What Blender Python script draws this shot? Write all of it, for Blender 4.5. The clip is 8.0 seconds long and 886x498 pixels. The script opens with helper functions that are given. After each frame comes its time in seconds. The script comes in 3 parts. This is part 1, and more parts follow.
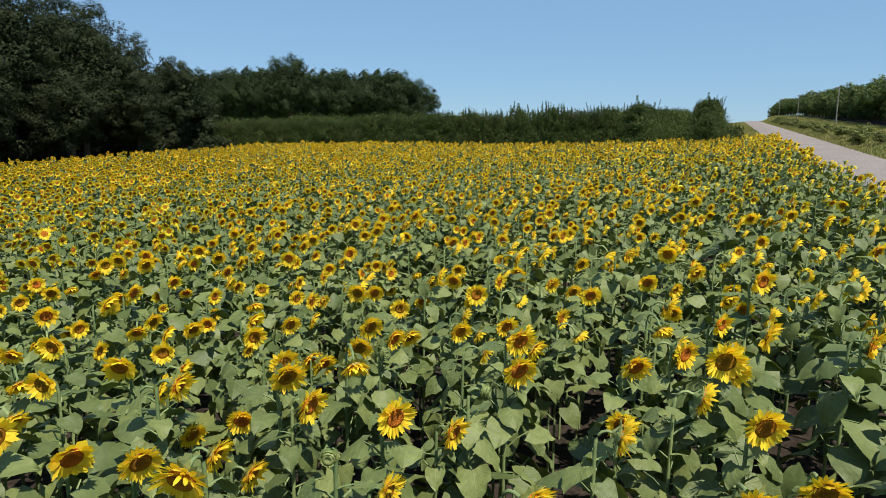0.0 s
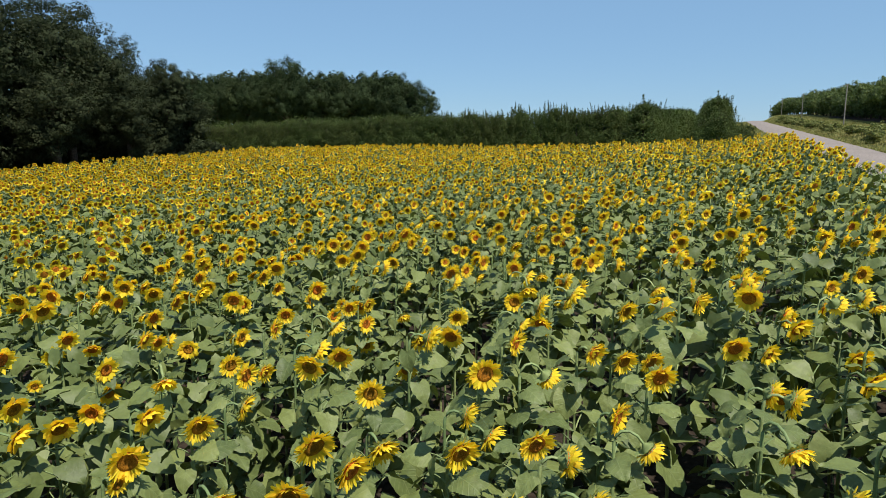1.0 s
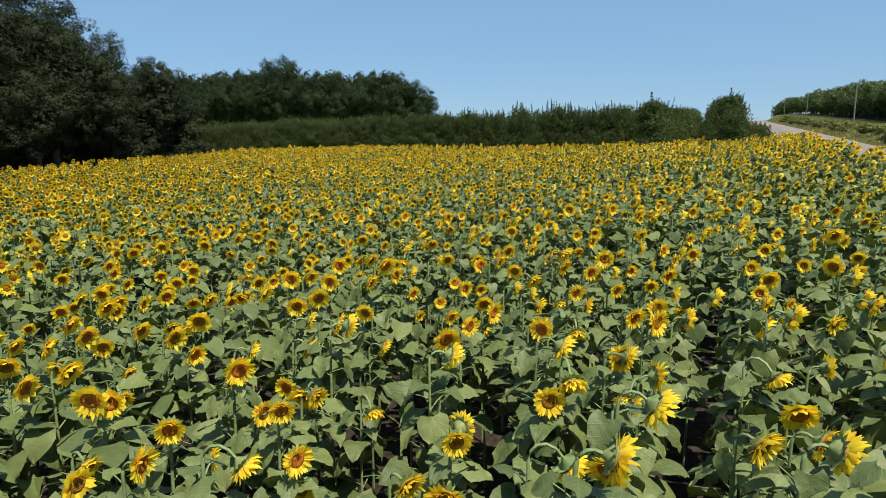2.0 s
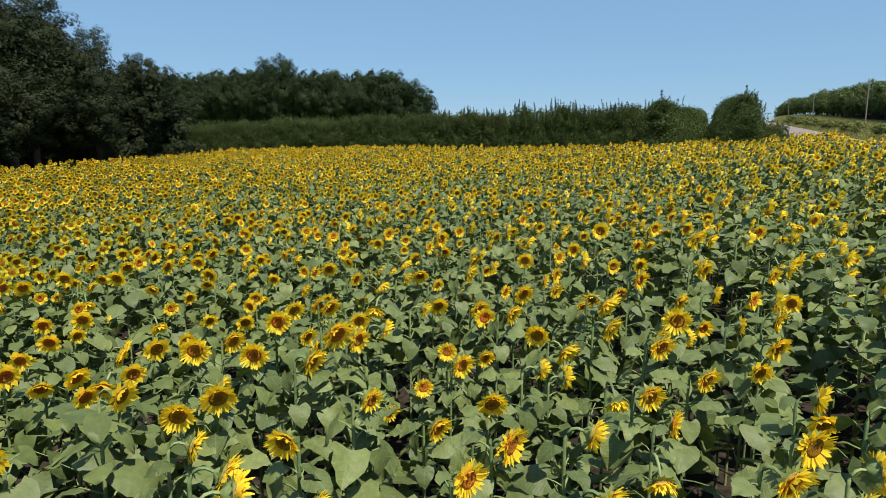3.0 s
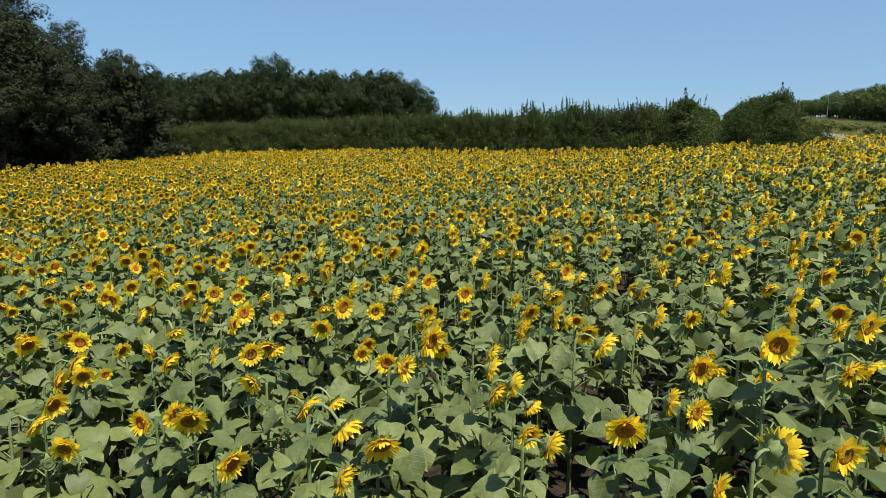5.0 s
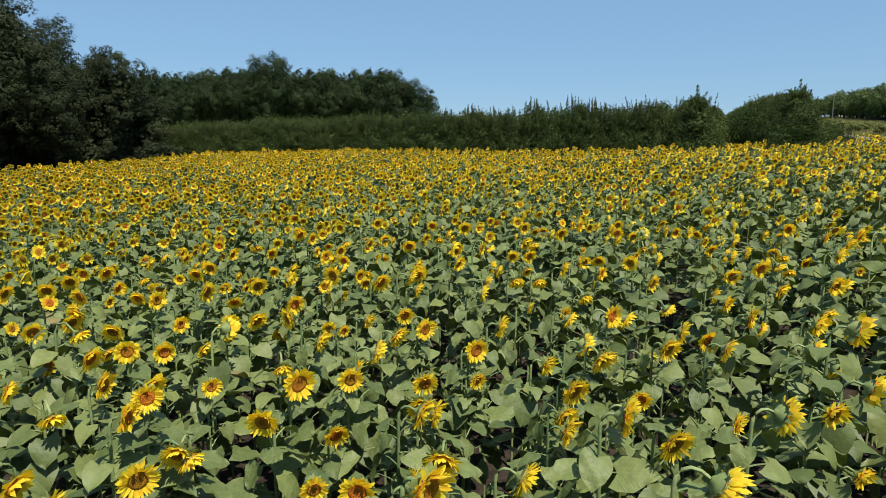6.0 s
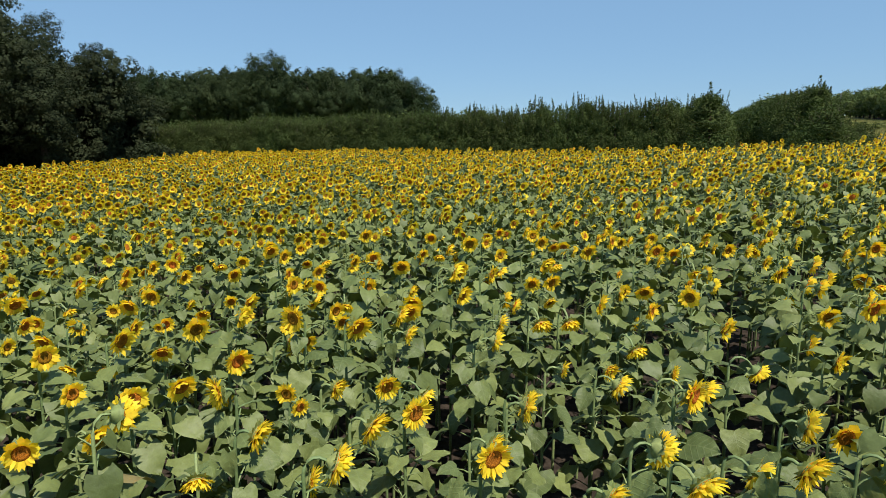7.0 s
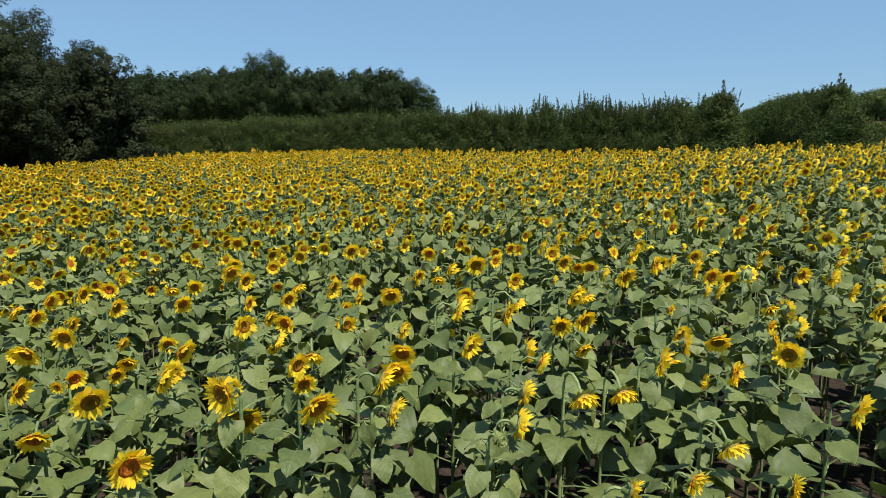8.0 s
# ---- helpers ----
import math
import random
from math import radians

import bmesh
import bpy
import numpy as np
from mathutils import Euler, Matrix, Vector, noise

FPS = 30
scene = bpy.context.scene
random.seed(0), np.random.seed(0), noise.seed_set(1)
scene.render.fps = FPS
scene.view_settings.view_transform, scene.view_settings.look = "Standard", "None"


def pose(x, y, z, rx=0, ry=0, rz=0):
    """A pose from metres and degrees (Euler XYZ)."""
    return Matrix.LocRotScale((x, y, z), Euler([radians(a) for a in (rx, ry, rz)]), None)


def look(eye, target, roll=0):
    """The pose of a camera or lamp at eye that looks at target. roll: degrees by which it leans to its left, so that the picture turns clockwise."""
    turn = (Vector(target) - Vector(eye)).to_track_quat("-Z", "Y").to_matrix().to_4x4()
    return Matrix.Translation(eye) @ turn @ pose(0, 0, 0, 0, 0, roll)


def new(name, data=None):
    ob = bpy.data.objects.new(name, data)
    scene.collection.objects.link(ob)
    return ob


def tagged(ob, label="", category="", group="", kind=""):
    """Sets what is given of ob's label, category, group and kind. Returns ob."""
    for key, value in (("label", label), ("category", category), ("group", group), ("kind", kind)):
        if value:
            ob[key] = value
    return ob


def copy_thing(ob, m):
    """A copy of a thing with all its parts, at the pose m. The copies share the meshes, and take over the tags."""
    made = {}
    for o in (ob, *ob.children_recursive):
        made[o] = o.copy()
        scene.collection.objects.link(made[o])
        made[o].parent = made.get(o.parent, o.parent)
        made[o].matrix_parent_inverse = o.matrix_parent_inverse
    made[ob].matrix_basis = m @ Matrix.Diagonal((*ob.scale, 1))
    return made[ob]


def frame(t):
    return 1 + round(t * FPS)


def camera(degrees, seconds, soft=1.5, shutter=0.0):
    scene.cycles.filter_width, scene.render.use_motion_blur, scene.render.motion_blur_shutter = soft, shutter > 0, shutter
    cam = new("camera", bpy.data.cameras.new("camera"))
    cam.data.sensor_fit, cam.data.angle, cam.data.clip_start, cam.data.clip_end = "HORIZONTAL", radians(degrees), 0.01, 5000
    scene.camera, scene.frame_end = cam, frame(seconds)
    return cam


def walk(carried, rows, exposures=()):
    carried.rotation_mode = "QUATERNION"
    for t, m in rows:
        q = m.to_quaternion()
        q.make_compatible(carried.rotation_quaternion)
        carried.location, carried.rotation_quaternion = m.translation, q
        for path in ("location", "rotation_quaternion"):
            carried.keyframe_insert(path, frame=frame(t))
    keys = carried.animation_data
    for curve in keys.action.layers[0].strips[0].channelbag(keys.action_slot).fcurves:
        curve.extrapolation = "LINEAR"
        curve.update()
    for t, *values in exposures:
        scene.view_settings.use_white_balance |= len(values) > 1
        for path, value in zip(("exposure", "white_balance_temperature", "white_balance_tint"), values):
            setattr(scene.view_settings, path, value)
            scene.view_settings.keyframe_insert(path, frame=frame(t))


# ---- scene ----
cam = camera(70.0, 8.0, 0.9)
PATH = [
    (0, (0.264, -0.083, 3.901), (0.228, 1.887, 3.569), 0.3),
    (0.2, (0.272, 0.235, 3.898), (0.233, 2.206, 3.572), -0.1),
    (0.5, (0.283, 0.745, 3.894), (0.243, 2.717, 3.570), -0.2),
    (1, (0.288, 1.757, 3.901), (0.25, 3.728, 3.577), -0.2),
    (1.5, (0.295, 2.845, 3.901), (0.259, 4.817, 3.578), -0.2),
    (1.7, (0.293, 3.285, 3.9), (0.256, 5.257, 3.578), -0.3),
    (2.8, (0.341, 5.82, 3.9), (0.309, 7.792, 3.576), -0.2),
    (3, (0.354, 6.268, 3.899), (0.319, 8.241, 3.578), -0.2),
    (3.5, (0.348, 7.344, 3.915), (0.312, 9.316, 3.597), -0.1),
    (4, (0.345, 8.369, 3.933), (0.308, 10.341, 3.616), -0.2),
    (4.5, (0.35, 9.335, 3.949), (0.312, 11.308, 3.633), -0.1),
    (4.7, (0.353, 9.703, 3.951), (0.313, 11.676, 3.637), -0.1),
    (5.8, (0.297, 11.656, 3.954), (0.258, 13.629, 3.641), -0.1),
    (6, (0.289, 11.998, 3.955), (0.25, 13.971, 3.642), -0.1),
    (6.5, (0.277, 12.821, 3.948), (0.236, 14.794, 3.636), -0.1),
    (7, (0.267, 13.613, 3.936), (0.225, 15.587, 3.624), -0.1),
    (7.5, (0.257, 14.335, 3.918), (0.215, 16.309, 3.609), -0.1),
    (8, (0.241, 15.071, 3.909), (0.197, 17.045, 3.601), -0.0),
]
walk(cam, [(t, look(eye, target, roll)) for t, eye, target, roll in PATH], [(0, 0.34), (8, 0.34)])

# ---- world, sun, exposure ----
SUN_AZ, SUN_EL = 148.0, 60.0          # degrees from +y towards +x, and above the horizon
SUN_DIR = Vector((math.sin(radians(SUN_AZ)) * math.cos(radians(SUN_EL)),
                  math.cos(radians(SUN_AZ)) * math.cos(radians(SUN_EL)), math.sin(radians(SUN_EL))))
world = bpy.data.worlds.new("world")
scene.world = world
world.use_nodes = True
wn, wl = world.node_tree.nodes, world.node_tree.links
sky = wn.new("ShaderNodeTexSky")
sky.sky_type, sky.sun_disc = "NISHITA", False
sky.sun_elevation, sky.sun_rotation = radians(SUN_EL), radians(SUN_AZ)
sky.air_density, sky.dust_density, sky.ozone_density = 1.0, 0.0, 3.5
tint = wn.new("ShaderNodeMix")
tint.data_type, tint.blend_type = "RGBA", "MULTIPLY"
tint.inputs["Factor"].default_value, tint.inputs["B"].default_value = 1.0, (0.88, 1.0, 1.06, 1)
wl.new(sky.outputs[0], tint.inputs["A"])
haze = wn.new("ShaderNodeMix")                  # thin even haze that levels the blue towards the horizon
haze.data_type = "RGBA"
haze.inputs["Factor"].default_value, haze.inputs["B"].default_value = 0.62, (2.74, 4.82, 7.45, 1)
wl.new(tint.outputs["Result"], haze.inputs["A"])
wl.new(haze.outputs["Result"], wn["Background"].inputs[0])
wn["Background"].inputs[1].default_value = 0.0805
sun_data = bpy.data.lights.new("sun", "SUN")
sun_data.energy, sun_data.angle, sun_data.color = 5.0, radians(0.7), (1.0, 0.95, 0.87)
sun = new("sun", sun_data)
sun.matrix_world = look(SUN_DIR * 200, (0, 0, 0))

# ---- materials ----


def material(name, base, rough=0.8, spec=0.3, through_light=0.0, through_col=None, vary=0.25, hue=0.02,
             grain=20.0, grain_amt=0.3, bump=0.0, patch=0.6, patch_amt=0.2, patch_col=None, dry=0.0):
    """Procedural surface: base colour, variation per piece, fine grain, broad patches, bump, thin-leaf light."""
    m = bpy.data.materials.new(name)
    m.use_nodes = True
    n, l = m.node_tree.nodes, m.node_tree.links
    bsdf = n["Principled BSDF"]
    info, geo = n.new("ShaderNodeObjectInfo"), n.new("ShaderNodeNewGeometry")
    add = n.new("ShaderNodeMath")
    add.operation = "ADD"
    l.new(info.outputs["Random"], add.inputs[0])
    l.new(geo.outputs["Random Per Island"], add.inputs[1])
    fr = n.new("ShaderNodeMath")
    fr.operation = "FRACT"
    l.new(add.outputs[0], fr.inputs[0])
    rnd = fr.outputs[0]
    g = n.new("ShaderNodeTexNoise")
    g.inputs["Scale"].default_value, g.inputs["Detail"].default_value = grain, 4.0
    p = n.new("ShaderNodeTexNoise")
    p.inputs["Scale"].default_value, p.inputs["Detail"].default_value = patch, 3.0
    l.new(geo.outputs["Position"], g.inputs["Vector"])
    l.new(geo.outputs["Position"], p.inputs["Vector"])
    # broad patches towards a second colour
    mix = n.new("ShaderNodeMix")
    mix.data_type = "RGBA"
    mix.inputs["A"].default_value = (*base, 1)
    mix.inputs["B"].default_value = (*(patch_col or [c * 0.6 for c in base]), 1)
    pr = n.new("ShaderNodeMapRange")
    pr.inputs["From Min"].default_value, pr.inputs["From Max"].default_value = 0.35, 0.7
    pr.inputs["To Max"].default_value = patch_amt
    l.new(p.outputs["Fac"], pr.inputs["Value"])
    l.new(pr.outputs[0], mix.inputs["Factor"])
    hsv = n.new("ShaderNodeHueSaturation")
    l.new(mix.outputs["Result"], hsv.inputs["Color"])
    vr = n.new("ShaderNodeMapRange")
    vr.inputs["To Min"].default_value, vr.inputs["To Max"].default_value = 1 - vary, 1 + vary
    l.new(rnd, vr.inputs["Value"])
    gr = n.new("ShaderNodeMapRange")
    gr.inputs["From Min"].default_value, gr.inputs["From Max"].default_value = 0.3, 0.7
    gr.inputs["To Min"].default_value, gr.inputs["To Max"].default_value = 1 - grain_amt, 1 + grain_amt
    l.new(g.outputs["Fac"], gr.inputs["Value"])
    mul = n.new("ShaderNodeMath")
    mul.operation = "MULTIPLY"
    l.new(vr.outputs[0], mul.inputs[0])
    l.new(gr.outputs[0], mul.inputs[1])
    l.new(mul.outputs[0], hsv.inputs["Value"])
    hr = n.new("ShaderNodeMapRange")
    hr.inputs["To Min"].default_value, hr.inputs["To Max"].default_value = 0.5 + hue, 0.5 - hue
    l.new(rnd, hr.inputs["Value"])
    l.new(hr.outputs[0], hsv.inputs["Hue"])
    colour = hsv.outputs[0]
    if dry:                                                # a few withered pieces
        old = n.new("ShaderNodeMath")
        old.operation = "GREATER_THAN"
        old.inputs[1].default_value = 1 - dry
        l.new(rnd, old.inputs[0])
        brown = n.new("ShaderNodeMix")
        brown.data_type = "RGBA"
        brown.inputs["B"].default_value = (0.22, 0.175, 0.065, 1)
        l.new(old.outputs[0], brown.inputs["Factor"])
        l.new(colour, brown.inputs["A"])
        colour = brown.outputs["Result"]
    l.new(colour, bsdf.inputs["Base Color"])
    bsdf.inputs["Roughness"].default_value = rough
    bsdf.inputs["Specular IOR Level"].default_value = spec
    if bump:
        b = n.new("ShaderNodeBump")
        b.inputs["Strength"].default_value, b.inputs["Distance"].default_value = bump, 0.02
        l.new(g.outputs["Fac"], b.inputs["Height"])
        l.new(b.outputs[0], bsdf.inputs["Normal"])
    if through_light:
        tr = n.new("ShaderNodeBsdfTranslucent")
        tint = n.new("ShaderNodeMix")
        tint.data_type, tint.blend_type = "RGBA", "MULTIPLY"
        tint.inputs["Factor"].default_value = 1.0
        tint.inputs["B"].default_value = (*(through_col or (1, 1, 0.5)), 1)
        l.new(colour, tint.inputs["A"])
        l.new(tint.outputs["Result"], tr.inputs["Color"])
        ms = n.new("ShaderNodeMixShader")
        ms.inputs[0].default_value = through_light
        l.new(bsdf.outputs[0], ms.inputs[1])
        l.new(tr.outputs[0], ms.inputs[2])
        l.new(ms.outputs[0], n["Material Output"].inputs["Surface"])
    return m


M_LEAF = material("sunflower_leaf", (0.115, 0.147, 0.043), 0.56, 0.36, 0.10, (1.1, 1.2, 0.4), 0.30, 0.012, 30, 0.12, 0.22, 0.5, 0.3, (0.134, 0.146, 0.042), 0.0012)
M_STEM = material("sunflower_stem", (0.18, 0.235, 0.088), 0.6, 0.3, 0, None, 0.2, 0.02, 40, 0.2)
M_PETAL = material("sunflower_petal", (0.98, 0.735, 0.045), 0.55, 0.2, 0.40, (1.0, 0.95, 0.4), 0.14, 0.013, 50, 0.08)
M_DISC = material("sunflower_disc", (0.52, 0.195, 0.016), 0.9, 0.15, 0, None, 0.3, 0.02, 300, 0.5, 0.8)
M_EYE = material("sunflower_disc_centre", (0.40, 0.150, 0.014), 0.9, 0.15, 0, None, 0.4, 0.02, 300, 0.5, 0.8)
M_CALYX = material("sunflower_calyx", (0.22, 0.265, 0.088), 0.65, 0.3, 0.15, None, 0.2, 0.02, 40, 0.2)


def add_veins(m):
    """A midrib and side veins, paler and raised, along a blade that lies on the object's own x axis, 1 long."""
    n, l = m.node_tree.nodes, m.node_tree.links
    coord, sep = n.new("ShaderNodeTexCoord"), n.new("ShaderNodeSeparateXYZ")
    l.new(coord.outputs["Object"], sep.inputs[0])

    def calc(op, a, b=None):
        k = n.new("ShaderNodeMath")
        k.operation = op
        for s, val in ((0, a), (1, b)):
            if val is None:
                continue
            if isinstance(val, (int, float)):
                k.inputs[s].default_value = val
            else:
                l.new(val, k.inputs[s])
        return k.outputs[0]

    ay = calc("ABSOLUTE", sep.outputs["Y"])
    line = calc("FRACT", calc("MULTIPLY", calc("SUBTRACT", sep.outputs["X"], calc("MULTIPLY", ay, 0.7)), 4.6))
    side = calc("SUBTRACT", 1.0, calc("MULTIPLY", calc("ABSOLUTE", calc("SUBTRACT", line, 0.5)), 9.0))
    mid = calc("SUBTRACT", 1.0, calc("MULTIPLY", ay, 45.0))
    mask = calc("MINIMUM", calc("ADD", calc("MAXIMUM", side, 0.0), calc("MULTIPLY", calc("MAXIMUM", mid, 0.0), 2.0)), 1.0)
    base = n["Principled BSDF"].inputs["Base Color"]
    old = base.links[0].from_socket
    mix = n.new("ShaderNodeMix")
    mix.data_type = "RGBA"
    l.new(calc("MULTIPLY", mask, 0.22), mix.inputs["Factor"])
    l.new(old, mix.inputs["A"])
    mix.inputs["B"].default_value = (0.22, 0.26, 0.11, 1)
    l.new(mix.outputs["Result"], base)
    bump = n.new("ShaderNodeBump")
    bump.inputs["Strength"].default_value, bump.inputs["Distance"].default_value = 0.22, 0.01
    l.new(mask, bump.inputs["Height"])
    nrm = n["Principled BSDF"].inputs["Normal"]
    if nrm.links:
        l.new(nrm.links[0].from_socket, bump.inputs["Normal"])
    l.new(bump.outputs[0], nrm)


M_BLADE = material("sunflower_leaf_veined", (0.115, 0.147, 0.043), 0.56, 0.36, 0.10, (1.1, 1.2, 0.4), 0.30, 0.012, 30, 0.13, 0.28, 0.5, 0.3, (0.134, 0.146, 0.042), 0.0012)
add_veins(M_BLADE)
PLANT_MATS = [M_LEAF, M_STEM, M_PETAL, M_DISC, M_EYE, M_CALYX]
M_SOIL = material("field_soil", (0.040, 0.030, 0.022), 0.95, 0.1, 0, None, 0, 0, 14, 0.45, 0.8, 0.4, 0.5)
M_GROUND = material("grass_ground", (0.17, 0.185, 0.06), 0.95, 0.1, 0, None, 0, 0, 6, 0.4, 0.8, 0.15, 0.7, (0.20, 0.165, 0.075))
M_ROAD = material("gravel_road", (0.235, 0.20, 0.178), 0.95, 0.15, 0, None, 0, 0, 9, 0.22, 0.6, 0.35, 0.5, (0.18, 0.155, 0.135))
M_BARK = material("bark", (0.085, 0.065, 0.048), 0.95, 0.15, 0, None, 0.2, 0.01, 8, 0.5, 0.8)
M_WOODLEAF = material("wood_leaf", (0.030, 0.039, 0.018), 0.8, 0.08, 0.10, (1.0, 1.2, 0.4), 0.10, 0.02, 0.6, 0.25, 0, 0.2, 0.6, (0.033, 0.039, 0.017))
M_FARLEAF = material("far_wood_leaf", (0.029, 0.045, 0.019), 0.8, 0.08, 0.14, (1.0, 1.2, 0.4), 0.25, 0.02, 0.4, 0.25, 0, 0.08, 0.6, (0.046, 0.060, 0.023))
M_HEDGELEAF = material("row_tree_leaf", (0.053, 0.080, 0.022), 0.75, 0.1, 0.2, (1.0, 1.2, 0.4), 0.30, 0.02, 1.2, 0.3, 0, 0.25, 0.5, (0.070, 0.078, 0.025))
M_ORCHLEAF = material("orchard_leaf", (0.080, 0.112, 0.032), 0.65, 0.2, 0.2, (1.0, 1.2, 0.4), 0.32, 0.02, 1.0, 0.3, 0, 0.2, 0.4, (0.10, 0.11, 0.032))
M_GRASS = material("verge_grass", (0.245, 0.25, 0.085), 0.8, 0.2, 0.35, (1, 1, 0.6), 0.3, 0.03, 3, 0.25, 0, 0.25, 0.6, (0.36, 0.31, 0.13))
M_SHRUB = material("verge_shrub", (0.15, 0.172, 0.055), 0.75, 0.15, 0.25, (1.0, 1.1, 0.5), 0.25, 0.02, 2.0, 0.3, 0, 0.2, 0.4, (0.19, 0.175, 0.065))
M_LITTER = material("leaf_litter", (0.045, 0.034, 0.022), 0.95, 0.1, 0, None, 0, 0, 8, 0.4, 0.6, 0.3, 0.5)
M_POLE = material("weathered_pole", (0.23, 0.21, 0.18), 0.85, 0.2, 0, None, 0.1, 0.01, 12, 0.3, 0.4)
M_WIRE = material("dark_wire", (0.05, 0.05, 0.05), 0.5, 0.4)

# ---- plan: u runs up the rows and the road, v to the left across them ----
ROW = radians(23.0)
UX, UY = math.sin(ROW), math.cos(ROW)


def xy(u, v):
    return u * UX - v * UY, u * UY + v * UX


def uv(x, y):
    return x * UX + y * UY, -x * UY + y * UX


def smooth(a, b, t):
    k = np.clip((t - a) / (b - a), 0, 1)
    return k * k * (3 - 2 * k)


def ground_uv(u, v):
    """Height of the ground: the road climbs steadily, the field dips to the left, a bank stands right of the road."""
    u, v = np.asarray(u, float), np.asarray(v, float)
    uc = np.where(u > 235, 235 + 30 * np.tanh((u - 235) / 60) - 0.6 * np.maximum(u - 235, 0), u)
    uc = np.clip(uc, -40, 300)
    a = 1.2 + 0.043 * uc + 0.4 * np.exp(-np.maximum(uc, -4) / 9)
    left = -1.5 * (1 - np.exp(-np.clip(v + 6, 0, 400) / 12))
    left = left + 0.3 * np.exp(-((v - 28) / 11) ** 2) * smooth(25, 50, u)
    left = left + 0.10 * smooth(30, 45, v) * smooth(20, 32, u)
    bank = (0.40 + 0.006 * np.clip(uc, 0, 200)) * smooth(-8.8, -12.5, v) + 0.05 * np.clip(-12.5 - v, 0, 40)
    return a + left + bank


def ground(x, y):
    u, v = uv(x, y)
    return float(ground_uv(u, v))


# ---- mesh helpers ----


def mesh_from(name, verts, tris, mats, mat_index=None, smooth_shade=True):
    me = bpy.data.meshes.new(name)
    verts, tris = np.asarray(verts, np.float32), np.asarray(tris, np.int32)
    me.vertices.add(len(verts))
    me.vertices.foreach_set("co", verts.ravel())
    me.loops.add(len(tris) * 3)
    me.loops.foreach_set("vertex_index", tris.ravel())
    me.polygons.add(len(tris))
    me.polygons.foreach_set("loop_start", np.arange(0, len(tris) * 3, 3, dtype=np.int32))
    me.polygons.foreach_set("loop_total", np.full(len(tris), 3, np.int32))
    for m in mats:
        me.materials.append(m)
    if mat_index is not None:
        me.polygons.foreach_set("material_index", np.asarray(mat_index, np.int32))
    me.polygons.foreach_set("use_smooth", np.full(len(tris), smooth_shade, bool))
    me.update(calc_edges=True)
    me.validate()
    return me


def part(name, me, parent, label=""):
    ob = new(name, me)
    ob.parent = parent
    if label:
        tagged(ob, label)
    return ob


def join(pieces):
    """pieces: (verts, tris, material index) each; one array triple of all."""
    vs, fs, ms, off = [], [], [], 0
    for v, f, m in pieces:
        vs.append(v)
        fs.append(f + off)
        ms.append(np.full(len(f), m) if np.isscalar(m) else m)
        off += len(v)
    return np.concatenate(vs), np.concatenate(fs), np.concatenate(ms)


def quads(rows, cols):
    """Triangles of a grid of rows x cols vertices."""
    i, j = np.meshgrid(np.arange(rows - 1), np.arange(cols - 1), indexing="ij")
    a = (i * cols + j).ravel()
    return np.concatenate([np.stack([a, a + cols, a + cols + 1], 1), np.stack([a, a + cols + 1, a + 1], 1)])


def tube(points, radii, sides):
    p = np.asarray(points, float)
    t = np.gradient(p, axis=0)
    t /= np.linalg.norm(t, axis=1)[:, None] + 1e-9
    ref = np.where(np.abs(t[:, 2:3]) > 0.9, np.array([[1.0, 0, 0]]), np.array([[0, 0, 1.0]]))
    a = np.cross(t, ref)
    a /= np.linalg.norm(a, axis=1)[:, None] + 1e-9
    b = np.cross(t, a)
    ang = np.linspace(0, 2 * np.pi, sides + 1)
    ring = a[:, None] * np.cos(ang)[None, :, None] + b[:, None] * np.sin(ang)[None, :, None]
    v = p[:, None] + ring * np.asarray(radii)[:, None, None]
    return v.reshape(-1, 3), quads(len(p), sides + 1)


def turn_z(a):
    c, s = math.cos(a), math.sin(a)
    return np.array([[c, -s, 0], [s, c, 0], [0, 0, 1.0]])


def turn_y(a):
    c, s = math.cos(a), math.sin(a)
    return np.array([[c, 0, s], [0, 1.0, 0], [-s, 0, c]])


def turn_x(a):
    c, s = math.cos(a), math.sin(a)
    return np.array([[1.0, 0, 0], [0, c, -s], [0, s, c]])


# ---- sunflower: leaf, head and stem at four levels of detail ----


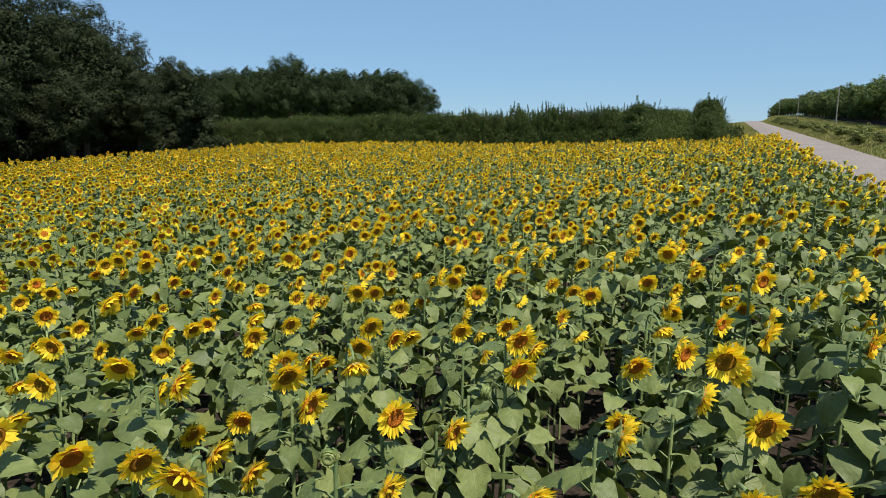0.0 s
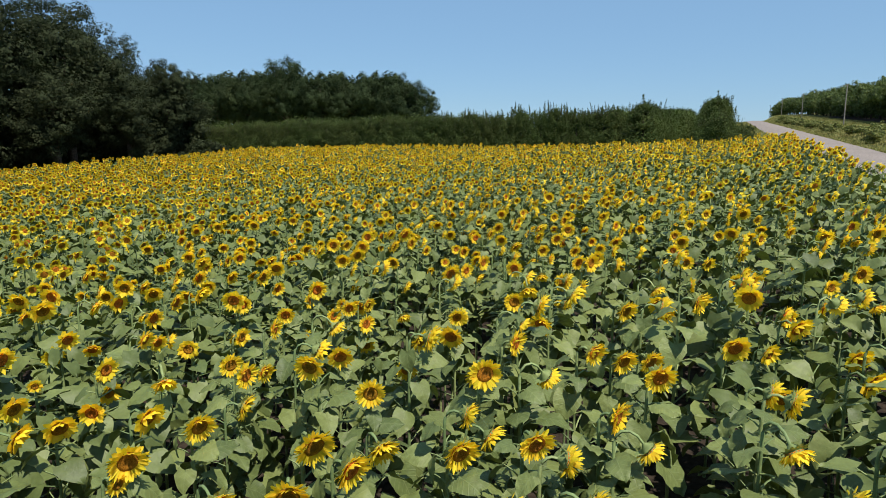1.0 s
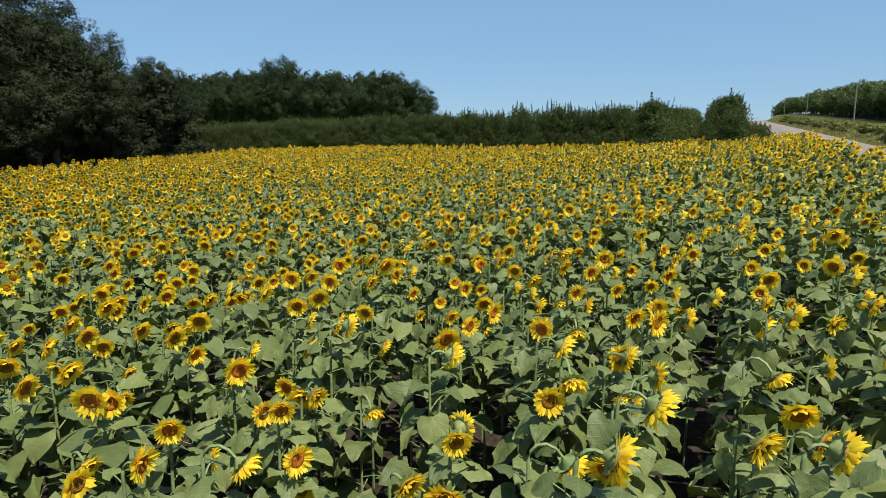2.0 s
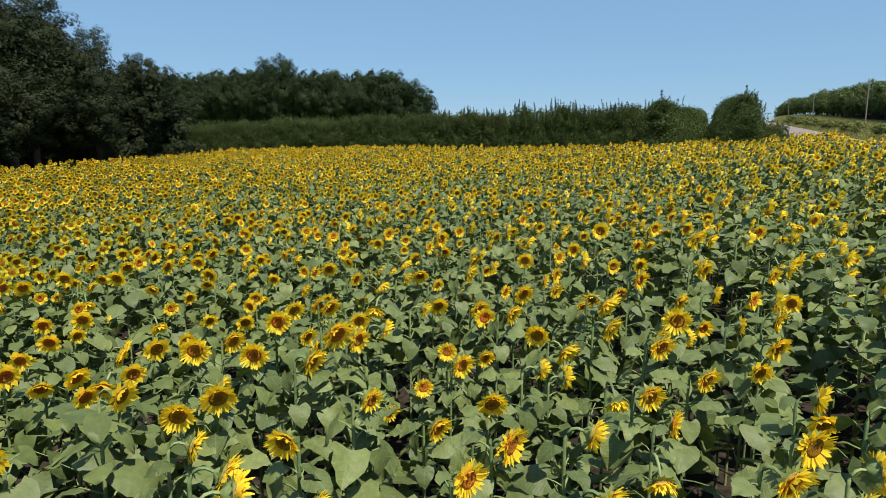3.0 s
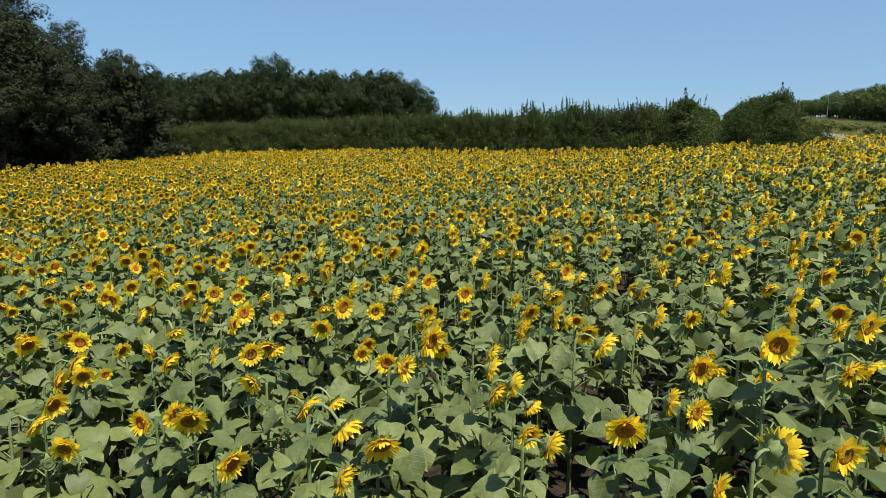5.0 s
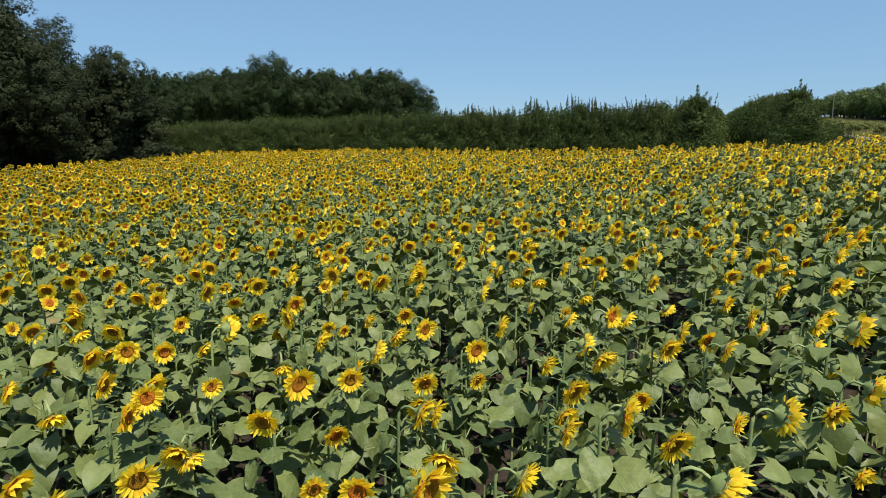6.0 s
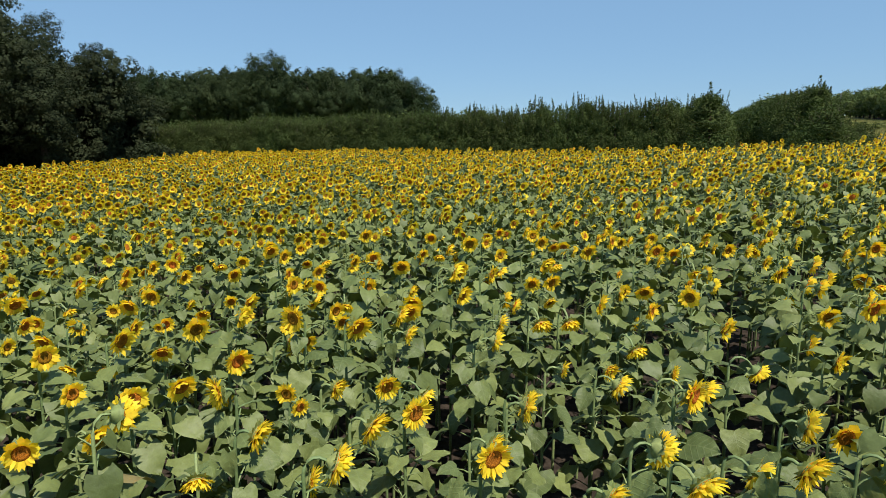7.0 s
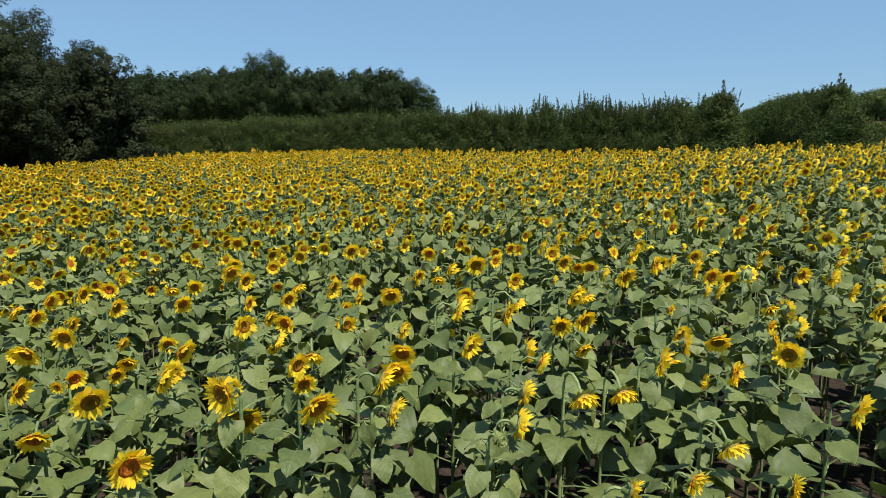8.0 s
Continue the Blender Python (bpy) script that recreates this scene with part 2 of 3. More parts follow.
def leaf_shape(rng, nl, nw):
    """Heart-shaped blade along +x, 1 long, with lobes at the stalk, a fold, a drooping tip and a wavy margin."""
    s = np.linspace(0, 1, nl + 1)[:, None]
    c = np.linspace(-1, 1, nw + 1)[None, :]
    w = 0.52 * np.sin(np.pi * np.clip(0.16 + 0.84 * s, 0, 1) ** 0.74) ** 0.85
    x = s * np.ones_like(c) - 0.20 * np.abs(c) ** 1.2 * (1 - s) ** 2 + 0.05 * np.abs(c) * s
    y = c * w
    droop = rng.uniform(0.12, 0.6)
    side = rng.uniform(-0.22, 0.42)
    z = -droop * x ** 2 + 0.12 * x - side * np.abs(y) ** 1.4 - 0.06 * (1 - np.abs(c)) * (s > 0)
    if nl >= 4:                                            # side veins and a rolling surface
        z = z + 0.022 * np.sin(13 * (s - 0.45 * np.abs(c)) + rng.uniform(0, 6)) * np.abs(c)
        z = z + 0.05 * np.sin(4.5 * y + rng.uniform(0, 6)) * np.sin(3.5 * x + rng.uniform(0, 6))
    edge = np.abs(c) > 0.99
    wave = rng.uniform(-1, 1, (nl + 1, nw + 1))
    z = z + wave * (0.055 * edge + 0.014)
    ragged = 0.026 if nl > 4 else 0.034
    x = x + rng.uniform(-ragged, ragged, x.shape) * edge
    y = y + rng.uniform(-ragged, ragged, x.shape) * edge
    y[-1, :] *= 0.0
    return np.stack([x, y, z], 2).reshape(-1, 3), quads(nl + 1, nw + 1)


def petal_ring(rng, count, segs, r0, r1, z0, cup):
    out = []
    for i in range(count):
        a = 2 * math.pi * (i + rng.uniform(-0.3, 0.3)) / count
        length = (r1 - r0) * rng.uniform(0.84, 1.12)
        half = (0.60 if segs >= 2 else 0.54) * 2 * math.pi * (r0 + r1) / 2 / count * rng.uniform(0.8, 1.25) * (1.0 if segs >= 2 else 1.2 if count > 12 else 1.5)
        up = 0.5 + 0.5 * math.cos(a)                      # local +x is the upper side of a nodding head
        lift = cup * (0.45 + 1.15 * up) + rng.normal(0, 0.19)
        if segs >= 2:
            s = np.array([0.0, 0.40, 0.76, 1.0])
            w = np.array([0.65, 1.0, 0.85, 0.22])
        elif segs == 1:
            s, w = np.array([0.0, 0.55, 1.0]), np.array([0.7, 1.0, 0.05])
        else:
            s, w = np.array([0.0, 1.0]), np.array([1.3, 0.5])
        r = r0 + s * length * math.cos(lift * 0.6)
        z = z0 + length * (math.sin(lift) * s + 0.30 * s ** 2 * rng.uniform(-0.8, 1.2))
        tw = rng.uniform(-0.5, 0.5)
        left = np.stack([r, w * half, z + tw * w * half], 1)
        right = np.stack([r, -w * half, z - tw * w * half], 1)
        if segs >= 2:
            mid = np.stack([r, 0 * w, z - 0.25 * w * half], 1)
            v = np.stack([left, mid, right], 1).reshape(-1, 3)
            f = quads(len(s), 3)
        else:
            v = np.stack([left, right], 1).reshape(-1, 3)
            f = quads(len(s), 2)
        out.append((v @ turn_z(a).T, f, 2))
    return out


def disc_shape(sides, r):
    ang = np.linspace(0, 2 * np.pi, sides, endpoint=False)
    ring = np.stack([np.cos(ang), np.sin(ang), 0 * ang], 1)
    rings = ((0.45, 0.006), (0.62, 0.010), (1.0, 0.004), (1.03, -0.012)) if sides > 8 else ((0.5, 0.008), (1.02, 0.0))
    v = [np.array([[0, 0, 0.004]])] + [ring * q * r + [0, 0, h] for q, h in rings]
    f, m = [], []
    k = np.arange(sides)
    n = (k + 1) % sides
    f.append(np.stack([0 * k, 1 + k, 1 + n], 1))
    m.append(np.full(sides, 4))
    for i in range(len(rings) - 1):
        a, b = 1 + i * sides, 1 + (i + 1) * sides
        f.append(np.concatenate([np.stack([a + k, b + k, b + n], 1), np.stack([a + k, b + n, a + n], 1)]))
        m.append(np.full(2 * sides, 3))
    return np.concatenate(v), np.concatenate(f), np.concatenate(m)


def calyx_shape(rng, sides, r, bracts):
    ang = np.linspace(0, 2 * np.pi, sides, endpoint=False)
    ring = np.stack([np.cos(ang), np.sin(ang), 0 * ang], 1)
    prof = ((1.06, -0.004), (0.95, -0.022), (0.5, -0.036), (0.2, -0.05)) if sides > 6 else ((1.06, -0.004), (0.3, -0.045))
    v = np.concatenate([ring * q * r + [0, 0, h] for q, h in prof])
    k = np.arange(sides)
    n = (k + 1) % sides
    f = np.concatenate([np.concatenate([np.stack([i * sides + k, i * sides + n, (i + 1) * sides + n], 1),
                                        np.stack([i * sides + k, (i + 1) * sides + n, (i + 1) * sides + k], 1)]) for i in range(len(prof) - 1)])
    out = [(v, f, 5)]
    for i in range(bracts):
        a = 2 * math.pi * (i + rng.uniform(-0.3, 0.3)) / bracts
        tip = rng.uniform(1.5, 2.0) * r
        t = np.array([[r * 0.85, 0.016, -0.016], [r * 0.85, -0.016, -0.016], [r * 1.3, 0.011, -0.020 - rng.uniform(0, 0.01)],
                      [r * 1.3, -0.011, -0.020], [tip, 0.0, -0.012 - rng.uniform(0, 0.03)]])
        out.append((t @ turn_z(a).T, np.array([[0, 2, 3], [0, 3, 1], [2, 4, 3]]), 5))
    return out


def sunflower_pieces(rng, lod, pitch, age):
    """The pieces of one plant, facing local +x: name and (verts, tris, material) each. pitch: how far the face nods, degrees."""
    pieces = []
    height = 1.60
    lean = rng.uniform(-0.03, 0.03, 2)
    neck = 0.06 + 0.09 * max(pitch, 0) / 50
    segs = (9, 5, 2, 1)[lod]
    q = np.linspace(0, 1, segs + 1)
    base = np.stack([lean[0] * q, lean[1] * q, (height - 0.06) * q], 1)
    nod = np.linspace(0, 1, (5, 3, 1, 1)[lod] + 1)[1:]
    end = radians(90) * nod * (0.55 + pitch / 90)
    reach = np.stack([base[-1, 0] + neck * np.sin(end) * nod, base[-1, 1] + 0 * nod,
                      base[-1, 2] + 0.075 * np.sin(np.pi * np.clip(nod * (0.5 + pitch / 110), 0, 1))], 1)
    path = np.concatenate([base, reach])
    rad = np.linspace(0.0120, 0.0070, len(path))
    v, f = tube(path, rad, (7, 5, 3, 3)[lod])
    pieces.append(("stem", (v, f, 1), None))
    # head
    size = rng.uniform(0.76, 1.04) * (0.62 if age in (0.0, 0.7) else 1.0)
    r = (0.049, 0.050, 0.053, 0.059)[lod] * size
    face = []
    head = turn_y(radians(90 + pitch))                     # +z of the head towards +x, nodding down
    flip = turn_z(math.pi)                                 # the petals' upper side stays up
    at = path[-1] + np.array([0.05 * math.cos(radians(pitch)), 0, -0.05 * math.sin(radians(pitch))])
    place = lambda p: (p[0] @ (head @ flip).T + at, p[1], p[2])
    cup = rng.uniform(0.45, 0.85) * age
    reach_out = (0.096, 0.098, 0.101, 0.101)[lod] if age else 0.060
    if not age:
        cup = 1.5
    if lod <= 1:
        petals = petal_ring(rng, (34, 21)[lod], (2, 1)[lod], r * 0.93, reach_out * size, 0.004, cup)
        petals += petal_ring(rng, (27, 13)[lod], (2, 1)[lod], r * 0.98, (reach_out + 0.004) * size, -0.005, cup * 0.45 - 0.05)
    else:
        petals = petal_ring(rng, (16, 9)[lod - 2], 1 if lod == 2 else 0, r * 0.9, (reach_out + 0.002) * size, 0.0, cup * 0.6)
    disc = disc_shape((16, 9, 6, 5)[lod], r)
    if not age:                                            # a closed bud is green all over
        disc = (disc[0], disc[1], 5)
        petals = [(pv, pf, 5) for pv, pf, _ in petals]
    calyx = calyx_shape(rng, (12, 7, 4, 3)[lod], r, (16, 8, 0, 0)[lod])
    pieces.append(("disc", place(disc), None))
    pieces.append(("petals", place(join(petals)), None))
    pieces.append(("calyx", place(join(calyx)), None))
    # leaves spiral up the stem; the upper ones are smaller and stand steeper
    count = (16, 16, 13, 10)[lod]
    a = rng.uniform(0, 6.28)
    stalks = []
    for i in range(count):
        k = i / (count - 1)
        a += 2.4 + rng.uniform(-0.35, 0.35)
        z = height * (0.47 + 0.465 * k ** 0.85) + rng.uniform(-0.03, 0.03)
        length = (0.200 - 0.085 * k ** 2.5) * rng.uniform(0.72, 1.15) * (0.96, 0.96, 1.02, 1.12)[lod]
        stalk = (0.20 - 0.13 * k) * rng.uniform(0.75, 1.25)
        v, f = leaf_shape(rng, (7, 4, 2, 1)[lod], (6, 4, 2, 1)[lod])
        if lod == 3:
            v[:, 1] *= 1.2
        rise = rng.uniform(0.25, 0.75)
        dip = rng.uniform(-0.2, 1.05)
        roll = rng.uniform(-0.55, 0.55)
        tip = np.array([stalk * math.cos(rise), 0, stalk * math.sin(rise)])
        root = np.array([lean[0] * z / height, lean[1] * z / height, z])
        if lod <= 1:
            pv, pf = tube(np.stack([[0.004, 0, 0], tip * [0.5, 1, 0.62], tip][:: 1 if lod == 0 else 2]), (0.006, 0.0045, 0.004)[:: 1 if lod == 0 else 2], 3)
            stalks.append((pv @ turn_z(a).T + root, pf, 1))
        whole = turn_z(a) @ turn_y(dip) @ turn_x(roll)
        spot = turn_z(a) @ tip + root
        if lod == 0:
            pieces.append(("leaf", (v, f, 0), (whole, length, spot)))
        else:
            pieces.append(("leaf", ((v * length) @ whole.T + spot, f, 0), None))
    if stalks:
        pieces[0] = ("stem", join([pieces[0][1]] + stalks), None)
    return pieces


PITCHES = (2, 14, 24, 7, 33, 18, -14, 11, 48, 16, 21, 5, 5, 12)
AGES = (1.0, 0.9, 1.2, 0.6, 1.3, 1.0, 0.4, 1.1, 1.3, 0.8, 1.0, 0.9, 0.0, 0.7)
SHARE = (6, 10, 12, 8, 9, 11, 1, 9, 7, 10, 11, 7, 2, 4)   # how common each form is; age 0 is a closed bud
FACE = radians(-46)               # mean azimuth of the faces, from +x towards +y


def plant_spots(rng):
    """All plants of the field: u, v, turn, scale. Rows 0.72 m apart, a plant every 0.25 m, a few missing."""
    out = []
    for i, v in enumerate(np.arange(-2.6, 40.6, 0.72)):
        u = np.arange(-2.5, 50.6, 0.25)
        u = u + rng.uniform(-0.09, 0.09, len(u))
        keep = rng.random(len(u)) > 0.07
        u = u[keep]
        vv = v + rng.normal(0, 0.19, len(u))
        turn = FACE + rng.normal(0, 0.62, len(u))
        h = 1.0 + rng.normal(0, 0.055, len(u)) + 0.03 * np.sin(u * 0.37 + i) * np.sin(v * 0.21)
        h = np.where(rng.random(len(u)) < 0.04, h * 0.86, h)
        out.append(np.stack([u, vv, turn, np.clip(h, 0.72, 1.17)], 1))
    out = np.concatenate(out)
    y = out[:, 0] * UY + out[:, 1] * UX
    return out[(y > -3.0) | (rng.random(len(out)) < 0.8)]


field_rng = np.random.default_rng(7)
spots = plant_spots(field_rng)
px, py = spots[:, 0] * UX - spots[:, 1] * UY, spots[:, 0] * UY + spots[:, 1] * UX
pz = ground_uv(spots[:, 0], spots[:, 1]) + 0.05
off = np.hypot(px - 0.25, py - np.clip(py, 1.5, 18.0))
kinds = field_rng.choice(len(PITCHES), len(spots), p=np.array(SHARE) / sum(SHARE))
strip = (py > 2.0) & (py < 18.6)
near = np.zeros(len(spots), bool)
near[np.argsort(np.where(strip, np.abs(px - 0.25), 1e3))[:300]] = True
level = np.where(near, 0, np.where(off < 5.0, 1, np.where(off < 12.0, 2, 3)))


def field_stuff(name, lod, label):
    variants = []
    for k in range(len(PITCHES)):
        rng = np.random.default_rng(100 * lod + k)
        variants.append(join([p for _, p, _ in sunflower_pieces(rng, lod, PITCHES[k], AGES[k])]))
    vs, fs, ms, base = [], [], [], 0
    for k, (v, f, m) in enumerate(variants):
        ids = np.nonzero((level == lod) & (kinds == k))[0]
        if not len(ids):
            continue
        c, s, h = np.cos(spots[ids, 2]), np.sin(spots[ids, 2]), spots[ids, 3]
        w = np.empty((len(ids), len(v), 3))
        w[:, :, 0] = (c[:, None] * v[:, 0] - s[:, None] * v[:, 1]) * h[:, None] + px[ids, None]
        w[:, :, 1] = (s[:, None] * v[:, 0] + c[:, None] * v[:, 1]) * h[:, None] + py[ids, None]
        w[:, :, 2] = v[:, 2] * h[:, None] + pz[ids, None] - 0.04
        vs.append(w.reshape(-1, 3))
        fs.append((f[None] + (np.arange(len(ids)) * len(v))[:, None, None] + base).reshape(-1, 3))
        ms.append(np.tile(m, len(ids)))
        base += len(ids) * len(v)
    ob = new(name, mesh_from(name, np.concatenate(vs), np.concatenate(fs), PLANT_MATS, np.concatenate(ms)))
    return tagged(ob, label, "sunflowers", kind="stuff")


def build_sunflower(k):
    rng = np.random.default_rng(k)
    thing = new("sunflower")
    thing.empty_display_size = 0.1
    pitch = PITCHES[k]
    head = None
    for name, (v, f, m), at in sunflower_pieces(rng, 0, pitch, AGES[k]):
        if at:
            leaf = part("leaf", mesh_from("leaf", v, f, [M_BLADE]), thing)
            leaf.matrix_basis = Matrix.LocRotScale(Vector(at[2]), Matrix(at[0].tolist()).to_quaternion(), (at[1],) * 3)
            continue
        if np.isscalar(m):
            m = np.full(len(f), m)
        me = mesh_from(name, v, f, PLANT_MATS, m)
        if name == "disc":
            head = part("flower_head", me, thing, "dark brown seed disc")
        elif name in ("petals", "calyx"):
            part(name, me, head, "ring of pointed yellow petals" if name == "petals" else "green bracts behind the head")
        else:
            part(name, me, thing)
    state = ("young sunflower with a green closed bud" if not AGES[k] else
             "small golden sunflower on a thin stem" if AGES[k] == 0.7 else
             "upright golden sunflower open to the sky" if pitch < 0 else
             "golden sunflower with its brown disc facing outward" if pitch < 20 else
             "golden sunflower nodding on a bent neck" if pitch < 40 else
             "drooping golden sunflower with a green back")
    return tagged(thing, state + " over broad green leaves", "sunflower", "sunflowers in the field")


# ---- ground, field soil, road ----


def sheet(name, us, vs, lift, mat, label, category, rough=0.0):
    us, vs = np.asarray(us, float), np.asarray(vs, float)
    gu, gv = np.meshgrid(us, vs, indexing="ij")
    rng = np.random.default_rng(3)
    z = ground_uv(gu, gv) + lift + rng.normal(0, 1, gu.shape) * rough
    p = np.stack([gu * UX - gv * UY, gu * UY + gv * UX, z], 2).reshape(-1, 3)
    ob = new(name, mesh_from(name, p, quads(len(us), len(vs)), [mat]))
    return tagged(ob, label, category, kind="structure")


far_u = np.concatenate([[-3000, -1200, -500, -200, -100, -60], np.arange(-40, 300, 2.5), [310, 340, 400, 500, 800, 1500, 3000]])
far_v = np.concatenate([[-3000, -1200, -500, -200, -100, -70], np.arange(-55, -14, 2.5), np.arange(-14, -2, 0.5), np.arange(-2, 90, 2.5), [100, 130, 200, 500, 1200, 3000]])
sheet("ground", far_u, far_v, -0.02, M_GROUND, "dry grassy hillside rising towards a crest", "ground")
sheet("field_soil", np.arange(-3.2, 51.8, 0.5), np.arange(-3.1, 41.3, 0.5), 0.06, M_SOIL, "bare reddish brown soil under the sunflowers", "soil", 0.018)
sheet("road", np.arange(-30, 262, 1.0), np.arange(-8.3, -3.95, 0.35), 0.04, M_ROAD, "pale gravel farm road climbing beside the field", "road", 0.008)

# ---- trees ----


def leaf_cloud(rng, centres, radii, counts, size, flat=0.8, hubs=None):
    """Many small pointed leaves on the outer part of round clumps; they lie away from the hubs, or from their own clump."""
    n = int(np.sum(counts))
    which = np.repeat(np.arange(len(centres)), counts)
    d = rng.normal(0, 1, (n, 3))
    d /= np.linalg.norm(d, axis=1)[:, None]
    rad = np.asarray(radii)[which]
    if rad.ndim == 1:
        rad = rad[:, None] * np.array([1, 1, flat])
    p = np.asarray(centres)[which] + d * rad * (rng.random(n) ** 0.25)[:, None]
    if hubs is not None:
        d = 0.8 * d + 1.6 * (p - np.asarray(hubs)[which]) / (np.linalg.norm(p - np.asarray(hubs)[which], axis=1)[:, None] + 1e-6)
        d /= np.linalg.norm(d, axis=1)[:, None]
    nrm = 1.3 * d + rng.normal(0, 0.24, (n, 3)) + np.array([0, 0, 0.12])
    nrm /= np.linalg.norm(nrm, axis=1)[:, None]
    a = np.cross(nrm, rng.normal(0, 1, (n, 3)))
    a /= np.linalg.norm(a, axis=1)[:, None] + 1e-9
    b = np.cross(nrm, a)
    s = size * rng.uniform(0.6, 1.3, n)[:, None]
    v = np.stack([p + a * s * 0.95, p - a * s * 0.6 + b * s * 0.85, p - a * s * 0.6 - b * s * 0.85], 1).reshape(-1, 3)
    f = np.arange(3 * n).reshape(-1, 3)
    return v, f


def limb(rng, start, end, r0, r1, sides=4, sag=0.12, rings=4):
    q = np.linspace(0, 1, rings)[:, None]
    start, end = np.asarray(start, float), np.asarray(end, float)
    p = start + (end - start) * q
    p[1:-1] += rng.normal(0, sag, (rings - 2, 3)) * np.linalg.norm(end - start) * 0.25
    return tube(p, np.linspace(r0, r1, rings), sides)


def build_broadleaf(name, seed, height, radius, low, clumps, leaves, size, mat, label, group, trunk_r=0.28):
    """A broadleaf tree: tapered trunk with limbs, crown of leafy clumps from height low to the top."""
    rng = np.random.default_rng(seed)
    thing = new(name)
    mid, half = (height + low) / 2, (height - low) / 2
    centres, rads = [], []
    while len(centres) < clumps:
        d = rng.normal(0, 1, 3)
        d /= np.linalg.norm(d)
        k = rng.uniform(0.5, 0.95)
        z = mid + d[2] * half * k
        spread = radius * (1.0 if d[2] > 0 else 1.0 - 0.42 * -d[2])
        centres.append((d[0] * spread * k, d[1] * spread * k, z))
        rads.append(radius * rng.uniform(0.24, 0.40))
    centres, rads = np.array(centres), np.array(rads)
    # a few twigs that stand out of the outline
    extra = rng.integers(0, clumps, clumps // 2)
    ex = centres[extra] + (centres[extra] - [0, 0, mid]) * 0.10 + rng.normal(0, 0.2, (len(extra), 3))
    cen = np.concatenate([centres, ex])
    rad = np.concatenate([rads, rads[extra] * 0.7])
    hubs = cen - [0, 0, 0.25 * radius / 4]
    if clumps > 30:                                        # the clumps break up into tufts
        hubs = np.repeat(hubs, 7, 0)
        tuft = rng.normal(0, 1, (len(cen), 7, 3)) + [0, 0, 0.25]
        tuft /= np.linalg.norm(tuft, axis=2)[:, :, None]
        cen = (cen[:, None] + tuft * rad[:, None, None] * rng.uniform(0.6, 0.95, (len(cen), 7, 1))).reshape(-1, 3)
        rad = np.repeat(rad, 7) * rng.uniform(0.30, 0.50, len(cen))
    share = rad ** 2
    counts = np.maximum((leaves * share / share.sum()).astype(int), 10)
    v, f = leaf_cloud(rng, cen, rad, counts, size, hubs=hubs)
    # coarser foliage inside, which closes the crown
    inner = np.array([0, 0, mid]) + (centres - [0, 0, mid]) * 0.72
    iv, jf = leaf_cloud(rng, inner, rads * 1.1, np.full(clumps, max(8, leaves // clumps // 5)), size * 1.7)
    v, f, _ = join([(v, f, 0), (iv, jf, 0)])
    v[:, 2] = np.maximum(v[:, 2], 0.15)
    wood = [(*tube([(0, 0, -0.3), (0.03, 0.02, height * 0.2), (-0.1, 0.08, height * 0.45), (0.05, 0, height * 0.82)],
                   (trunk_r * 1.25, trunk_r, trunk_r * 0.7, trunk_r * 0.15), 8), 0)]
    for c in centres[:: max(1, clumps // 9)]:
        start = (0, 0, max(height * 0.14, min(c[2] - radius * 0.4, height * 0.7)))
        wood.append((*limb(rng, start, c, trunk_r * 0.4, 0.03), 0))
    wv, wf, _ = join(wood)
    part("trunk", mesh_from("trunk", wv, wf, [M_BARK]), thing)
    part("crown", mesh_from("crown", v, f, [mat]), thing)
    return tagged(thing, label, "tree", group)


